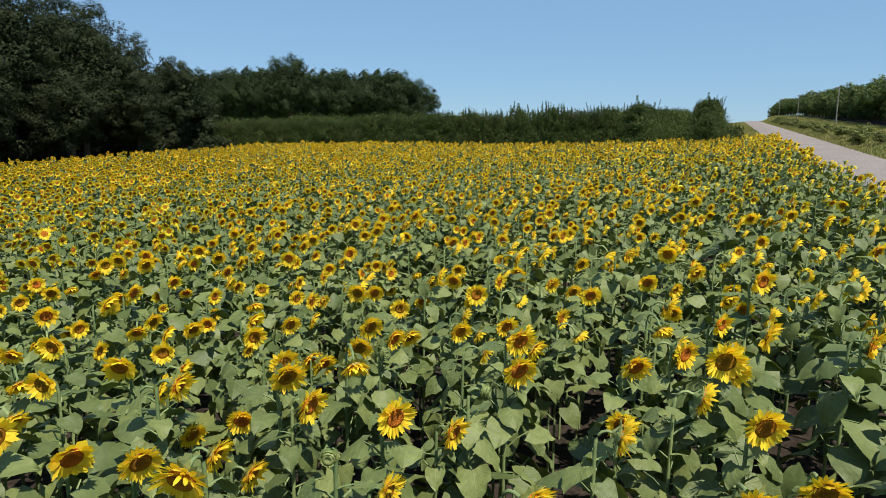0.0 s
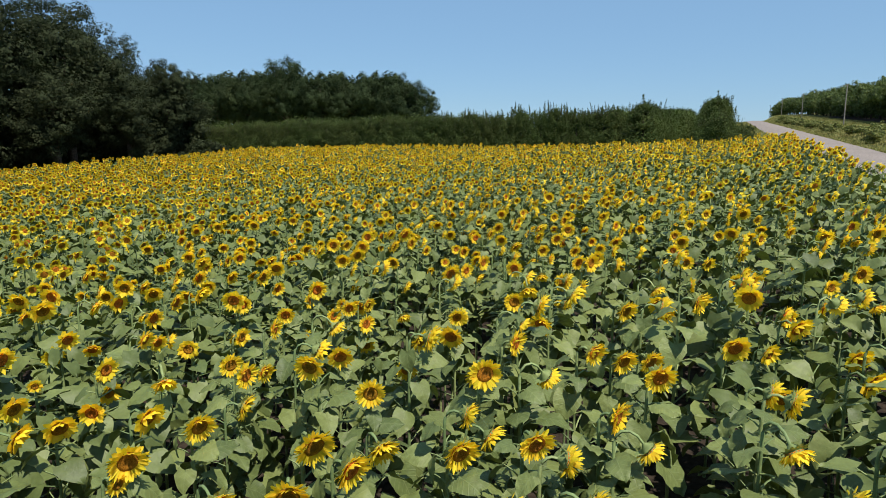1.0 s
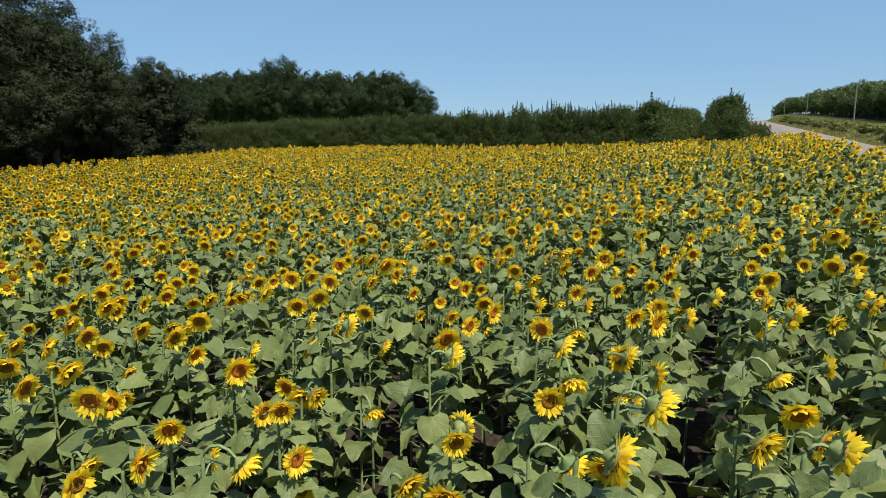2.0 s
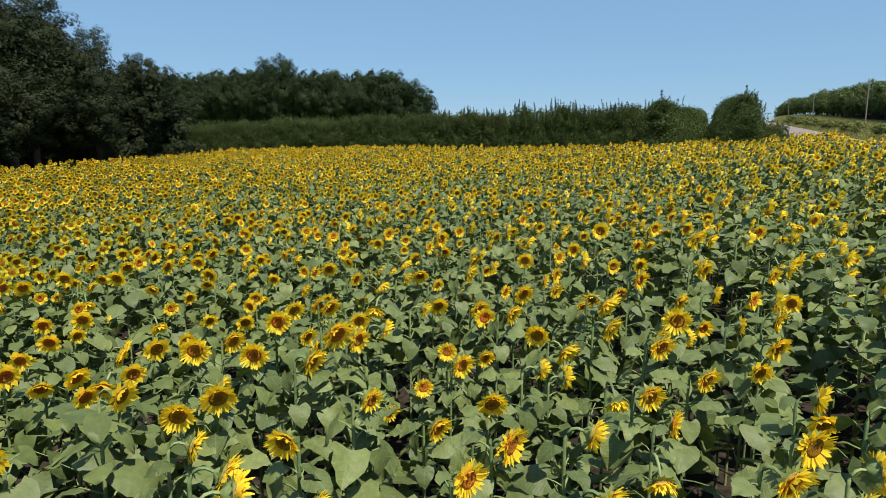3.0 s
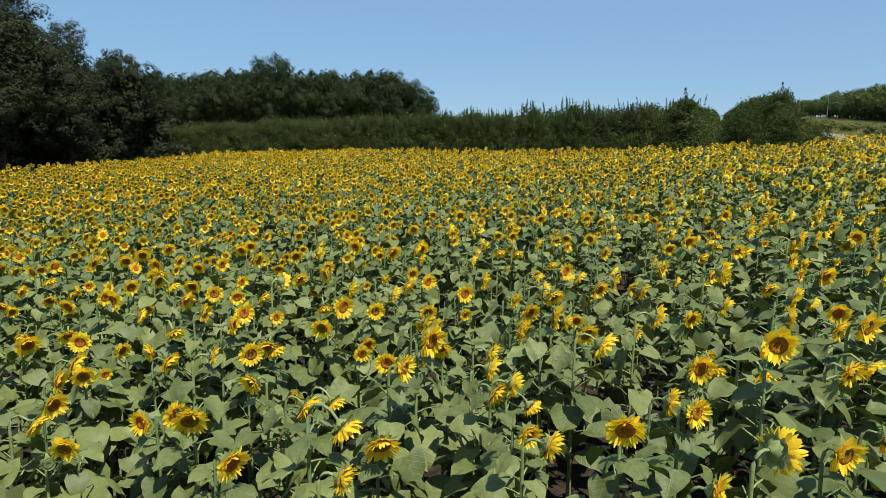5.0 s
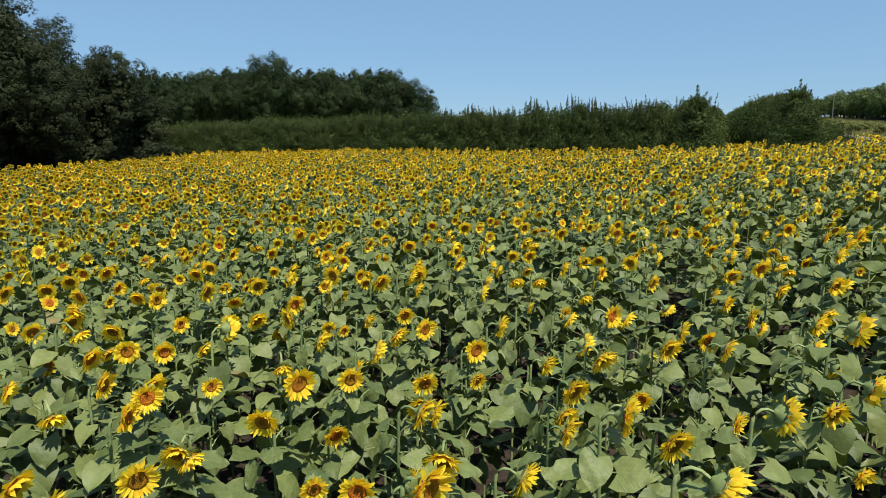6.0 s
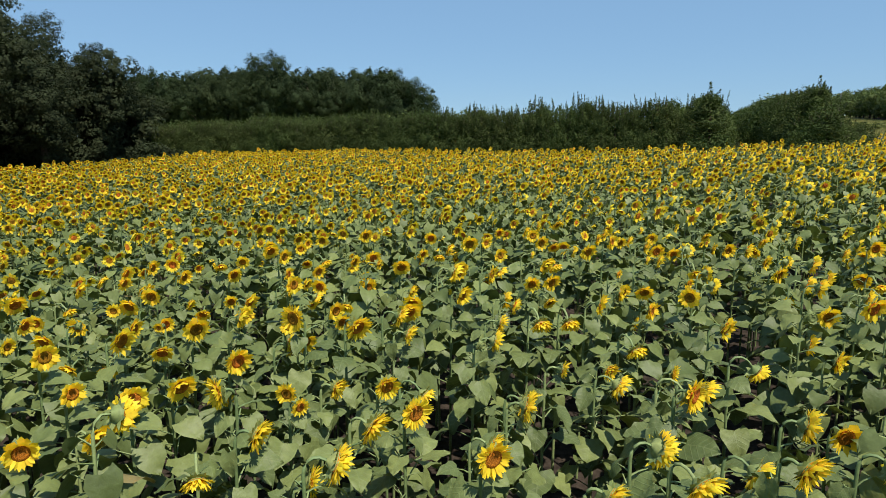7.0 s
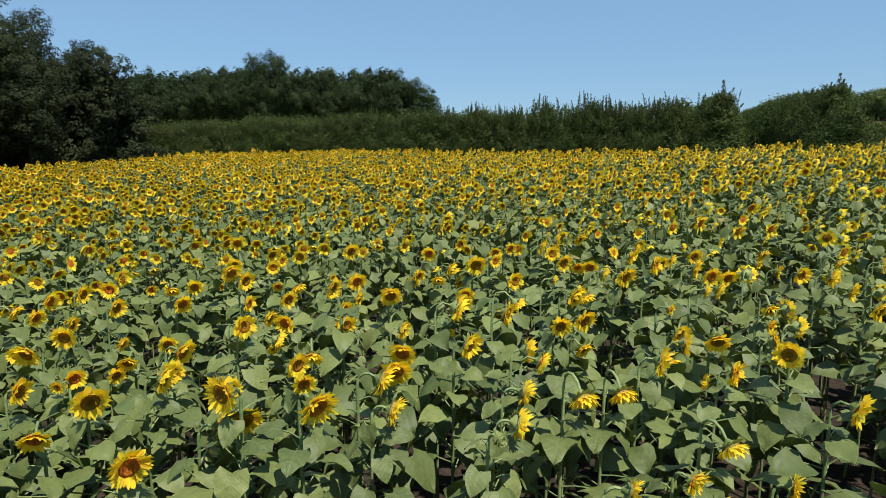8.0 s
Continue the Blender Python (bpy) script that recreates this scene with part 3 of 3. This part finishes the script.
def build_row_tree(seed, height, tall, fine=1.0, taper=3.0):
    """A slim orchard tree of a dense row: leafy to the ground, with upright shoots that stick out at the top."""
    rng = np.random.default_rng(seed)
    thing = new("row_tree")
    n = int(84 * fine)
    z = rng.uniform(0.55, height * 0.9, n)
    w = 1.5 * np.clip(1.08 - (z / height) ** taper, 0.22, 1) * rng.uniform(0.45, 1.0, n)
    if tall:                                               # a cone with one leading shoot
        z = rng.uniform(0.2, 0.93, n) ** 1.1 * height
        w = 1.45 * (1 - z / height) ** 0.7 * rng.uniform(0.35, 1.0, n)
    a = rng.uniform(0, 6.28, n)
    cen = np.stack([np.cos(a) * w, np.sin(a) * w, z], 1)
    rad = rng.uniform(0.30, 0.54, n) * (1.0 if fine == 1 else 1.45)
    if tall:
        rad = 0.16 + 0.42 * (1 - z / height) * rng.uniform(0.7, 1.0, n)
    v, f = leaf_cloud(rng, cen, rad, np.full(n, 120 if fine == 1 else 50), 0.041 if fine == 1 else 0.095, 1.1)
    bits, wood = [(v, f, 0)], []
    core = np.array([(0, 0, height * q) for q in (0.15, 0.3, 0.45, 0.6, 0.72)])
    bits.append((*leaf_cloud(rng, core, (0.9, 0.9, 0.8, 0.6, 0.4), np.full(5, 60), 0.12, 1.2), 0))
    for i in range(34 if fine == 1 else 8):
        a = rng.uniform(0, 6.28)
        r = rng.uniform(0.1, 1.0)
        foot = np.array([math.cos(a) * r, math.sin(a) * r, height * rng.uniform(0.72, 0.9)])
        top = foot + np.array([rng.normal(0, 0.09), rng.normal(0, 0.09), rng.uniform(0.4, 0.82)])
        if tall:                                           # side shoots spread and point up; the first one is the leader
            k = 0.22 + 0.70 * i / 34
            reach = 1.45 * (1 - k) ** 0.8
            foot = np.array([math.cos(a) * reach * 0.5, math.sin(a) * reach * 0.5, height * k])
            top = foot + np.array([math.cos(a) * reach * 0.75, math.sin(a) * reach * 0.75, rng.uniform(0.35, 0.6)])
            if i == 0:
                foot, top = np.array([0, 0, height * 0.8]), np.array([0.04, -0.03, height * 1.08])
        wood.append((*limb(rng, foot, top, 0.012, 0.003, 3, 0.04, 3), 0))
        q = np.linspace(0.1, 1.0, 7)[:, None]
        line = foot + (top - foot) * q
        bits.append((*leaf_cloud(rng, line, (0.3 - 0.24 * q[:, 0]) if tall and i == 0 else 0.13 - 0.10 * q[:, 0], np.full(7, 40 if tall and i == 0 else 14 if tall else 10), 0.032, 1.5), 0))
    wood.append((*tube([(0, 0, -0.2), (0.02, 0, 0.8), (0, 0.03, height * 0.5), (0, 0, height * 0.95)], (0.09, 0.07, 0.05, 0.015), 6), 0))
    for i in range(9):
        c = cen[i * 2]
        wood.append((*limb(rng, (0, 0, max(0.3, c[2] - 0.5)), c, 0.03, 0.008, 4), 0))
    cv, cf, _ = join(bits)
    wv, wf, _ = join(wood)
    part("trunk", mesh_from("trunk", wv, wf, [M_BARK]), thing)
    part("crown", mesh_from("crown", cv, cf, [M_HEDGELEAF]), thing)
    label = "cone-shaped leafy tree with a single tall leader" if tall else "slim leafy orchard tree in a dense hedge-like row"
    return tagged(thing, label, "tree", "orchard rows behind the field")


def set_on_ground(ob, u, v, turn, scale=1.0, sink=0.0, tall=1.0):
    x, y = xy(u, v)
    ob.location, ob.rotation_euler, ob.scale = (x, y, ground(x, y) - sink), (0, 0, turn), (scale, scale, scale * tall)


def plant_copies(originals, places):
    """places: (which, u, v, turn, scale, stretch). The first use of each original is the original itself."""
    used = set()
    for which, u, v, turn, scale, tall in places:
        ob = originals[which]
        if which in used:
            ob = copy_thing(ob, Matrix.Identity(4))
        used.add(which)
        set_on_ground(ob, u, v, turn, scale, 0.03, tall)


tree_rng = np.random.default_rng(21)

# orchard rows at the head of the field; the row by the road reaches further down
rows = [build_row_tree(50 + i, 4.0, False, 1.0, (3.0, 3.0, 1.7, 1.5)[i]) for i in range(4)] + [build_row_tree(60 + i, 4.5, True) for i in range(2)] + [build_row_tree(65 + i, 4.0, False, 0.45) for i in range(3)]
places = []


def row_spot(which, u, v, stretch=0.0, wide=1.0):
    places.append((which, u + tree_rng.uniform(-0.15, 0.15), v + tree_rng.uniform(-0.15, 0.15), tree_rng.uniform(0, 6.28),
                   wide * tree_rng.uniform(0.94, 1.05), (stretch or tree_rng.uniform(0.95, 1.05)) / wide))


# two rows that run up the hill; the one by the road bears slowly away from it
for j in range(80):
    u = 45.9 + 1.45 * j + 1.3 * max(0, j - 43)
    kind = 4 if j == 2 else (3, 2, 0, 0, 1)[j] if j < 5 else j % 2 if j < 16 else 6 + int(tree_rng.integers(0, 3))
    row_spot(kind, u, 1.2 + 0.035 * min(u - 46, 20) + 0.02 * max(u - 66, 0), (0.84, 0.92, 0.97)[j] if j < 3 else 1.1, 1.1)
for u, v, tall in ((47.4, -0.1, 0.50), (48.9, -0.3, 0.56), (50.4, -0.2, 0.62), (46.3, 0.4, 0.55)):     # low growth on its roadside flank
    row_spot(3, u, v, tall, 0.95)
row_spot(5, 49.9, 6.25, 1.0, 1.3)
for j in range(43):
    row_spot(int(tree_rng.integers(0, 3)) if j < 13 else 6 + int(tree_rng.integers(0, 3)), 52.3 + 1.45 * j, 6.5, 1.1 if j < 6 else 1.0)
# the row along the head of the field, with a second one behind it
for k in range(45):
    row_spot(int(tree_rng.integers(0, 4)), 52.6, 8.5 + 0.98 * k, tree_rng.uniform(0.98, 1.04) + 0.13 * max(0.0, 1 - k / 18))
for k in range(37):
    row_spot(6 + int(tree_rng.integers(0, 3)), 54.9, 8.9 + 1.2 * k)
    if k % 3:
        row_spot(6 + int(tree_rng.integers(0, 3)), 57.2, 9.4 + 1.2 * k)
for k in range(22):
    row_spot(6 + int(tree_rng.integers(0, 3)), 57.0 + 1.45 * k, 8.9)
plant_copies(rows, places)

# wood along the far side of the field
wood = [build_broadleaf("broadleaf_tree", 31, 14.6, 4.6, 2.8, 68, 36000, 0.092, M_WOODLEAF, "large dark green broadleaf tree at the wood's edge", "wood beside the field"),
        build_broadleaf("broadleaf_tree", 32, 12.0, 4.2, 2.2, 58, 34000, 0.086, M_WOODLEAF, "dense dark green tree leafy almost to the ground", "wood beside the field"),
        build_broadleaf("broadleaf_tree", 33, 9.5, 2.8, 0.3, 46, 22000, 0.080, M_WOODLEAF, "smaller rounded green tree at the wood's corner", "wood beside the field"),
        build_broadleaf("undergrowth_bush", 34, 3.2, 2.4, 0.0, 24, 3600, 0.10, M_WOODLEAF, "dark green undergrowth bush below the trees", "undergrowth of the wood", 0.06)]
places = [(0, 45.0, 53.6, 0.3, 0.82, 1.0), (2, 48.6, 50.6, 1.0, 1.0, 1.06), (2, 52.5, 52.0, 2.2, 0.74, 1.0), (3, 50.5, 47.6, 0.5, 0.8, 1.0), (3, 53.0, 46.0, 0.5, 0.7, 1.0), (1, 41.5, 48.0, 2.0, 0.75, 0.95),
          (0, 38.0, 50.5, 1.5, 0.97, 0.98), (1, 34.5, 47.5, 0.4, 0.8, 0.9), (0, 30.5, 51.0, 3.5, 1.0, 1.0), (1, 27.0, 47.5, 2.9, 0.85, 0.95),
          (0, 22.5, 51.5, 5.0, 1.0, 1.05), (1, 18.5, 48.0, 4.0, 0.9, 1.0), (0, 13.0, 51.0, 0.9, 1.0, 1.0), (0, 41.5, 57.5, 4.4, 1.0, 1.0),
          (0, 34.0, 58.0, 2.2, 1.04, 1.0), (0, 25.5, 58.0, 5.6, 1.04, 1.0), (1, 49.0, 56.0, 1.2, 0.8, 1.0), (1, 8.0, 48.5, 2.4, 0.95, 1.0), (0, 3.0, 51.5, 3.3, 1.0, 1.0),
          (1, 56.0, 56.0, 0.2, 0.65, 1.0), (0, 17.0, 59.0, 1.1, 1.1, 1.0), (1, 46.0, 63.0, 2.1, 1.0, 1.0), (1, 37.0, 64.0, 0.2, 1.1, 1.1)]
places += [(3, 8 + 3.1 * k + tree_rng.uniform(-0.6, 0.6), 48.0 + tree_rng.uniform(-0.5, 0.8), tree_rng.uniform(0, 6.28), tree_rng.uniform(0.35, 0.55), 1.0) for k in range(15) if k % 4 == 1]
places += [(3, 10 + 4.2 * k, 52.5 + tree_rng.uniform(-1, 1), tree_rng.uniform(0, 6.28), tree_rng.uniform(1.1, 1.5), 1.1) for k in range(11)]
places += [(3, 12 + 4.0 * k, 56.0 + tree_rng.uniform(-1, 1), tree_rng.uniform(0, 6.28), tree_rng.uniform(1.3, 1.6), 1.0) for k in range(11)]
places += [(3, 18 + 4.6 * k, 61.0 + tree_rng.uniform(-1, 1), tree_rng.uniform(0, 6.28), tree_rng.uniform(1.7, 2.1), 1.1) for k in range(7)]
plant_copies(wood, places)

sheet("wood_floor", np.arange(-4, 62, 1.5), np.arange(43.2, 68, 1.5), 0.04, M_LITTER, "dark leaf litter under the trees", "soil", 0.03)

# far wood behind the orchard rows
far = [build_broadleaf("wood_tree", 41, 12.0, 4.4, 2.6, 40, 26000, 0.095, M_FARLEAF, "dark green tree of the distant wood", "distant wood behind the orchard"),
       build_broadleaf("wood_tree", 43, 12.0, 4.5, 1.5, 50, 3500, 0.27, M_FARLEAF, "tall dark tree deep in the distant wood", "distant wood behind the orchard"),
       build_broadleaf("wood_tree", 42, 10.5, 4.8, 2.2, 40, 26000, 0.095, M_FARLEAF, "dark rounded tree of the distant wood", "distant wood behind the orchard")]
places = []
for k in range(23):
    u, v = 107.0 - 0.28 * k + tree_rng.uniform(-1, 1), 52.7 + 3.9 * k
    places.append((2 * (k % 2), u, v, tree_rng.uniform(0, 6.28), tree_rng.uniform(1.0, 1.04) - (0.13, 0.05, 0.0)[min(k, 2)], (1.02 if k % 2 == 0 else 1.14) * (0.94 + 0.016 * min(k, 9))))
    if k > 0:
        places.append((1, u + 5.5, v + 3, tree_rng.uniform(0, 6.28), tree_rng.uniform(1.045, 1.085), 0.98 + 0.016 * min(k, 9)))
places += [(0, 100.0, 76.0, 0.6, 0.98, 1.33), (2, 101.0, 78.6, 1.9, 0.92, 1.42)]
plant_copies(far, places)

# orchard right of the road
orch = [build_broadleaf("orchard_tree", 71 + i, 4.9, 2.6, 0.3, 34, 3600, 0.12, M_ORCHLEAF, "rounded orchard tree on a short bare trunk", "orchard beyond the road", 0.11) for i in range(3)]
places = []
for r, v in enumerate((-18.0, -22.0, -27.0)):
    for k in range(int(44 - 6 * r)):
        u = 58 + 2 * r + 3.3 * k + tree_rng.uniform(-0.5, 0.5)
        places.append((int(tree_rng.integers(0, 3)), u, v + tree_rng.uniform(-0.4, 0.4), tree_rng.uniform(0, 6.28), tree_rng.uniform(0.9, 1.15), 1.0))
# further off the orchard's edge draws in towards the road
for k in range(17):
    u = 205 + 4.0 * k
    places.append((int(tree_rng.integers(0, 3)), u, -17.5 + 0.045 * (u - 205), tree_rng.uniform(0, 6.28), tree_rng.uniform(0.9, 1.1), 1.0))
plant_copies(orch, places)

# ---- verge: grass and low bushes ----


def grass(name, rng, n, u0, u1, v0, v1, tall, label):
    u, v = rng.uniform(u0, u1, n), rng.uniform(v0, v1, n)
    x, y, z = u * UX - v * UY, u * UY + v * UX, ground_uv(u, v)
    a = rng.uniform(0, 6.28, n)
    h = tall * rng.uniform(0.5, 1.3, n)
    w = 0.05 * rng.uniform(0.6, 1.6, n)
    lx, ly = rng.normal(0, 0.25, n) * h, rng.normal(0, 0.25, n) * h
    p = np.stack([np.stack([x - np.cos(a) * w, y - np.sin(a) * w, z - 0.04], 1), np.stack([x + np.cos(a) * w, y + np.sin(a) * w, z - 0.04], 1),
                  np.stack([x + lx, y + ly, z + h], 1)], 1).reshape(-1, 3)
    ob = new(name, mesh_from(name, p, np.arange(3 * n).reshape(-1, 3), [M_GRASS]))
    return tagged(ob, label, "grass", kind="stuff")


verge_rng = np.random.default_rng(5)
grass("verge_grass", verge_rng, 60000, 18, 225, -15.5, -8.3, 0.17, "dry yellow-green grass on the bank beside the road")
grass("verge_grass", verge_rng, 5000, 5, 60, -3.95, -3.0, 0.3, "thin green grass strip between road and sunflowers")
grass("verge_grass", verge_rng, 16000, 46, 225, -3.9, 2.5, 0.3, "green grass between the orchard row and the road")
bushes = [build_broadleaf("bush", 81 + i, 1.5, 1.0, 0.1, 14, 900, 0.08, M_SHRUB, "low pale green bush in the roadside grass", "roadside bushes", 0.03) for i in range(2)]
plant_copies(bushes, [(i % 2, 52 + 3.6 * i + verge_rng.uniform(-1, 1), -10.2 + verge_rng.uniform(-0.6, 0.6), i * 1.3, verge_rng.uniform(0.6, 1.1), 0.85)
                       for i in range(36) if i % 5 != 3])

sheet("orchard_soil", np.arange(51.9, 60.5, 0.5), np.arange(2.0, 54, 1.0), 0.03, M_SOIL, "reddish brown soil under the hedge-like tree rows", "soil", 0.02)
sheet("orchard_soil", np.arange(48, 150, 2.0), np.arange(-29, -15.9, 1.0), 0.03, M_SOIL, "reddish brown soil under the orchard trees", "soil", 0.02)

# ---- poles along the road ----


def build_pole():
    thing = new("utility_pole")
    v, f = tube([(0, 0, -0.4), (0, 0, 2.5), (0.02, 0.0, 4.9)], (0.078, 0.068, 0.052), 10)
    part("post", mesh_from("post", v, f, [M_POLE]), thing)
    bm = bmesh.new()
    bmesh.ops.create_cube(bm, size=1, matrix=Matrix.Translation((-0.14, 0, 4.75)) @ Matrix.Diagonal((0.55, 0.06, 0.06, 1)))
    bmesh.ops.bevel(bm, geom=bm.edges[:], offset=0.012, segments=1, affect="EDGES")
    me = bpy.data.meshes.new("crossarm")
    bm.to_mesh(me)
    bm.free()
    me.materials.append(M_POLE)
    part("crossarm", me, thing)
    for x in (-0.36, 0.08):
        v, f = tube([(x, 0, 4.77), (x, 0, 4.82), (x, 0, 4.84), (x, 0, 4.89)], (0.02, 0.03, 0.02, 0.014), 8)
        part("insulator", mesh_from("insulator", v, f, [M_WIRE]), thing)
    return tagged(thing, "slim weathered grey utility pole on the roadside bank", "utility pole", "poles along the road")


pole = build_pole()
plant_copies([pole], [(0, u, -12.2, ROW * -1, 1.0, 1.0) for u in (38.0, 94.0, 147.0, 204.0, 262.0)])


# ---- the sunflowers ----
field_stuff("sunflower_field", 3, "distant rows of yellow sunflowers over grey-green leaves")
field_stuff("sunflower_field", 2, "dense rows of yellow sunflowers over grey-green leaves")
field_stuff("sunflower_field", 1, "close rows of yellow sunflowers with brown discs and broad leaves")
plants = [build_sunflower(k) for k in range(len(PITCHES))]
done = set()
for i in np.nonzero(near)[0]:
    k = int(kinds[i])
    ob = plants[k] if k not in done else copy_thing(plants[k], Matrix.Identity(4))
    done.add(k)
    ob.location = (px[i], py[i], pz[i] - 0.04)
    ob.rotation_euler = (0, 0, float(spots[i, 2]))
    ob.scale = (float(spots[i, 3]),) * 3
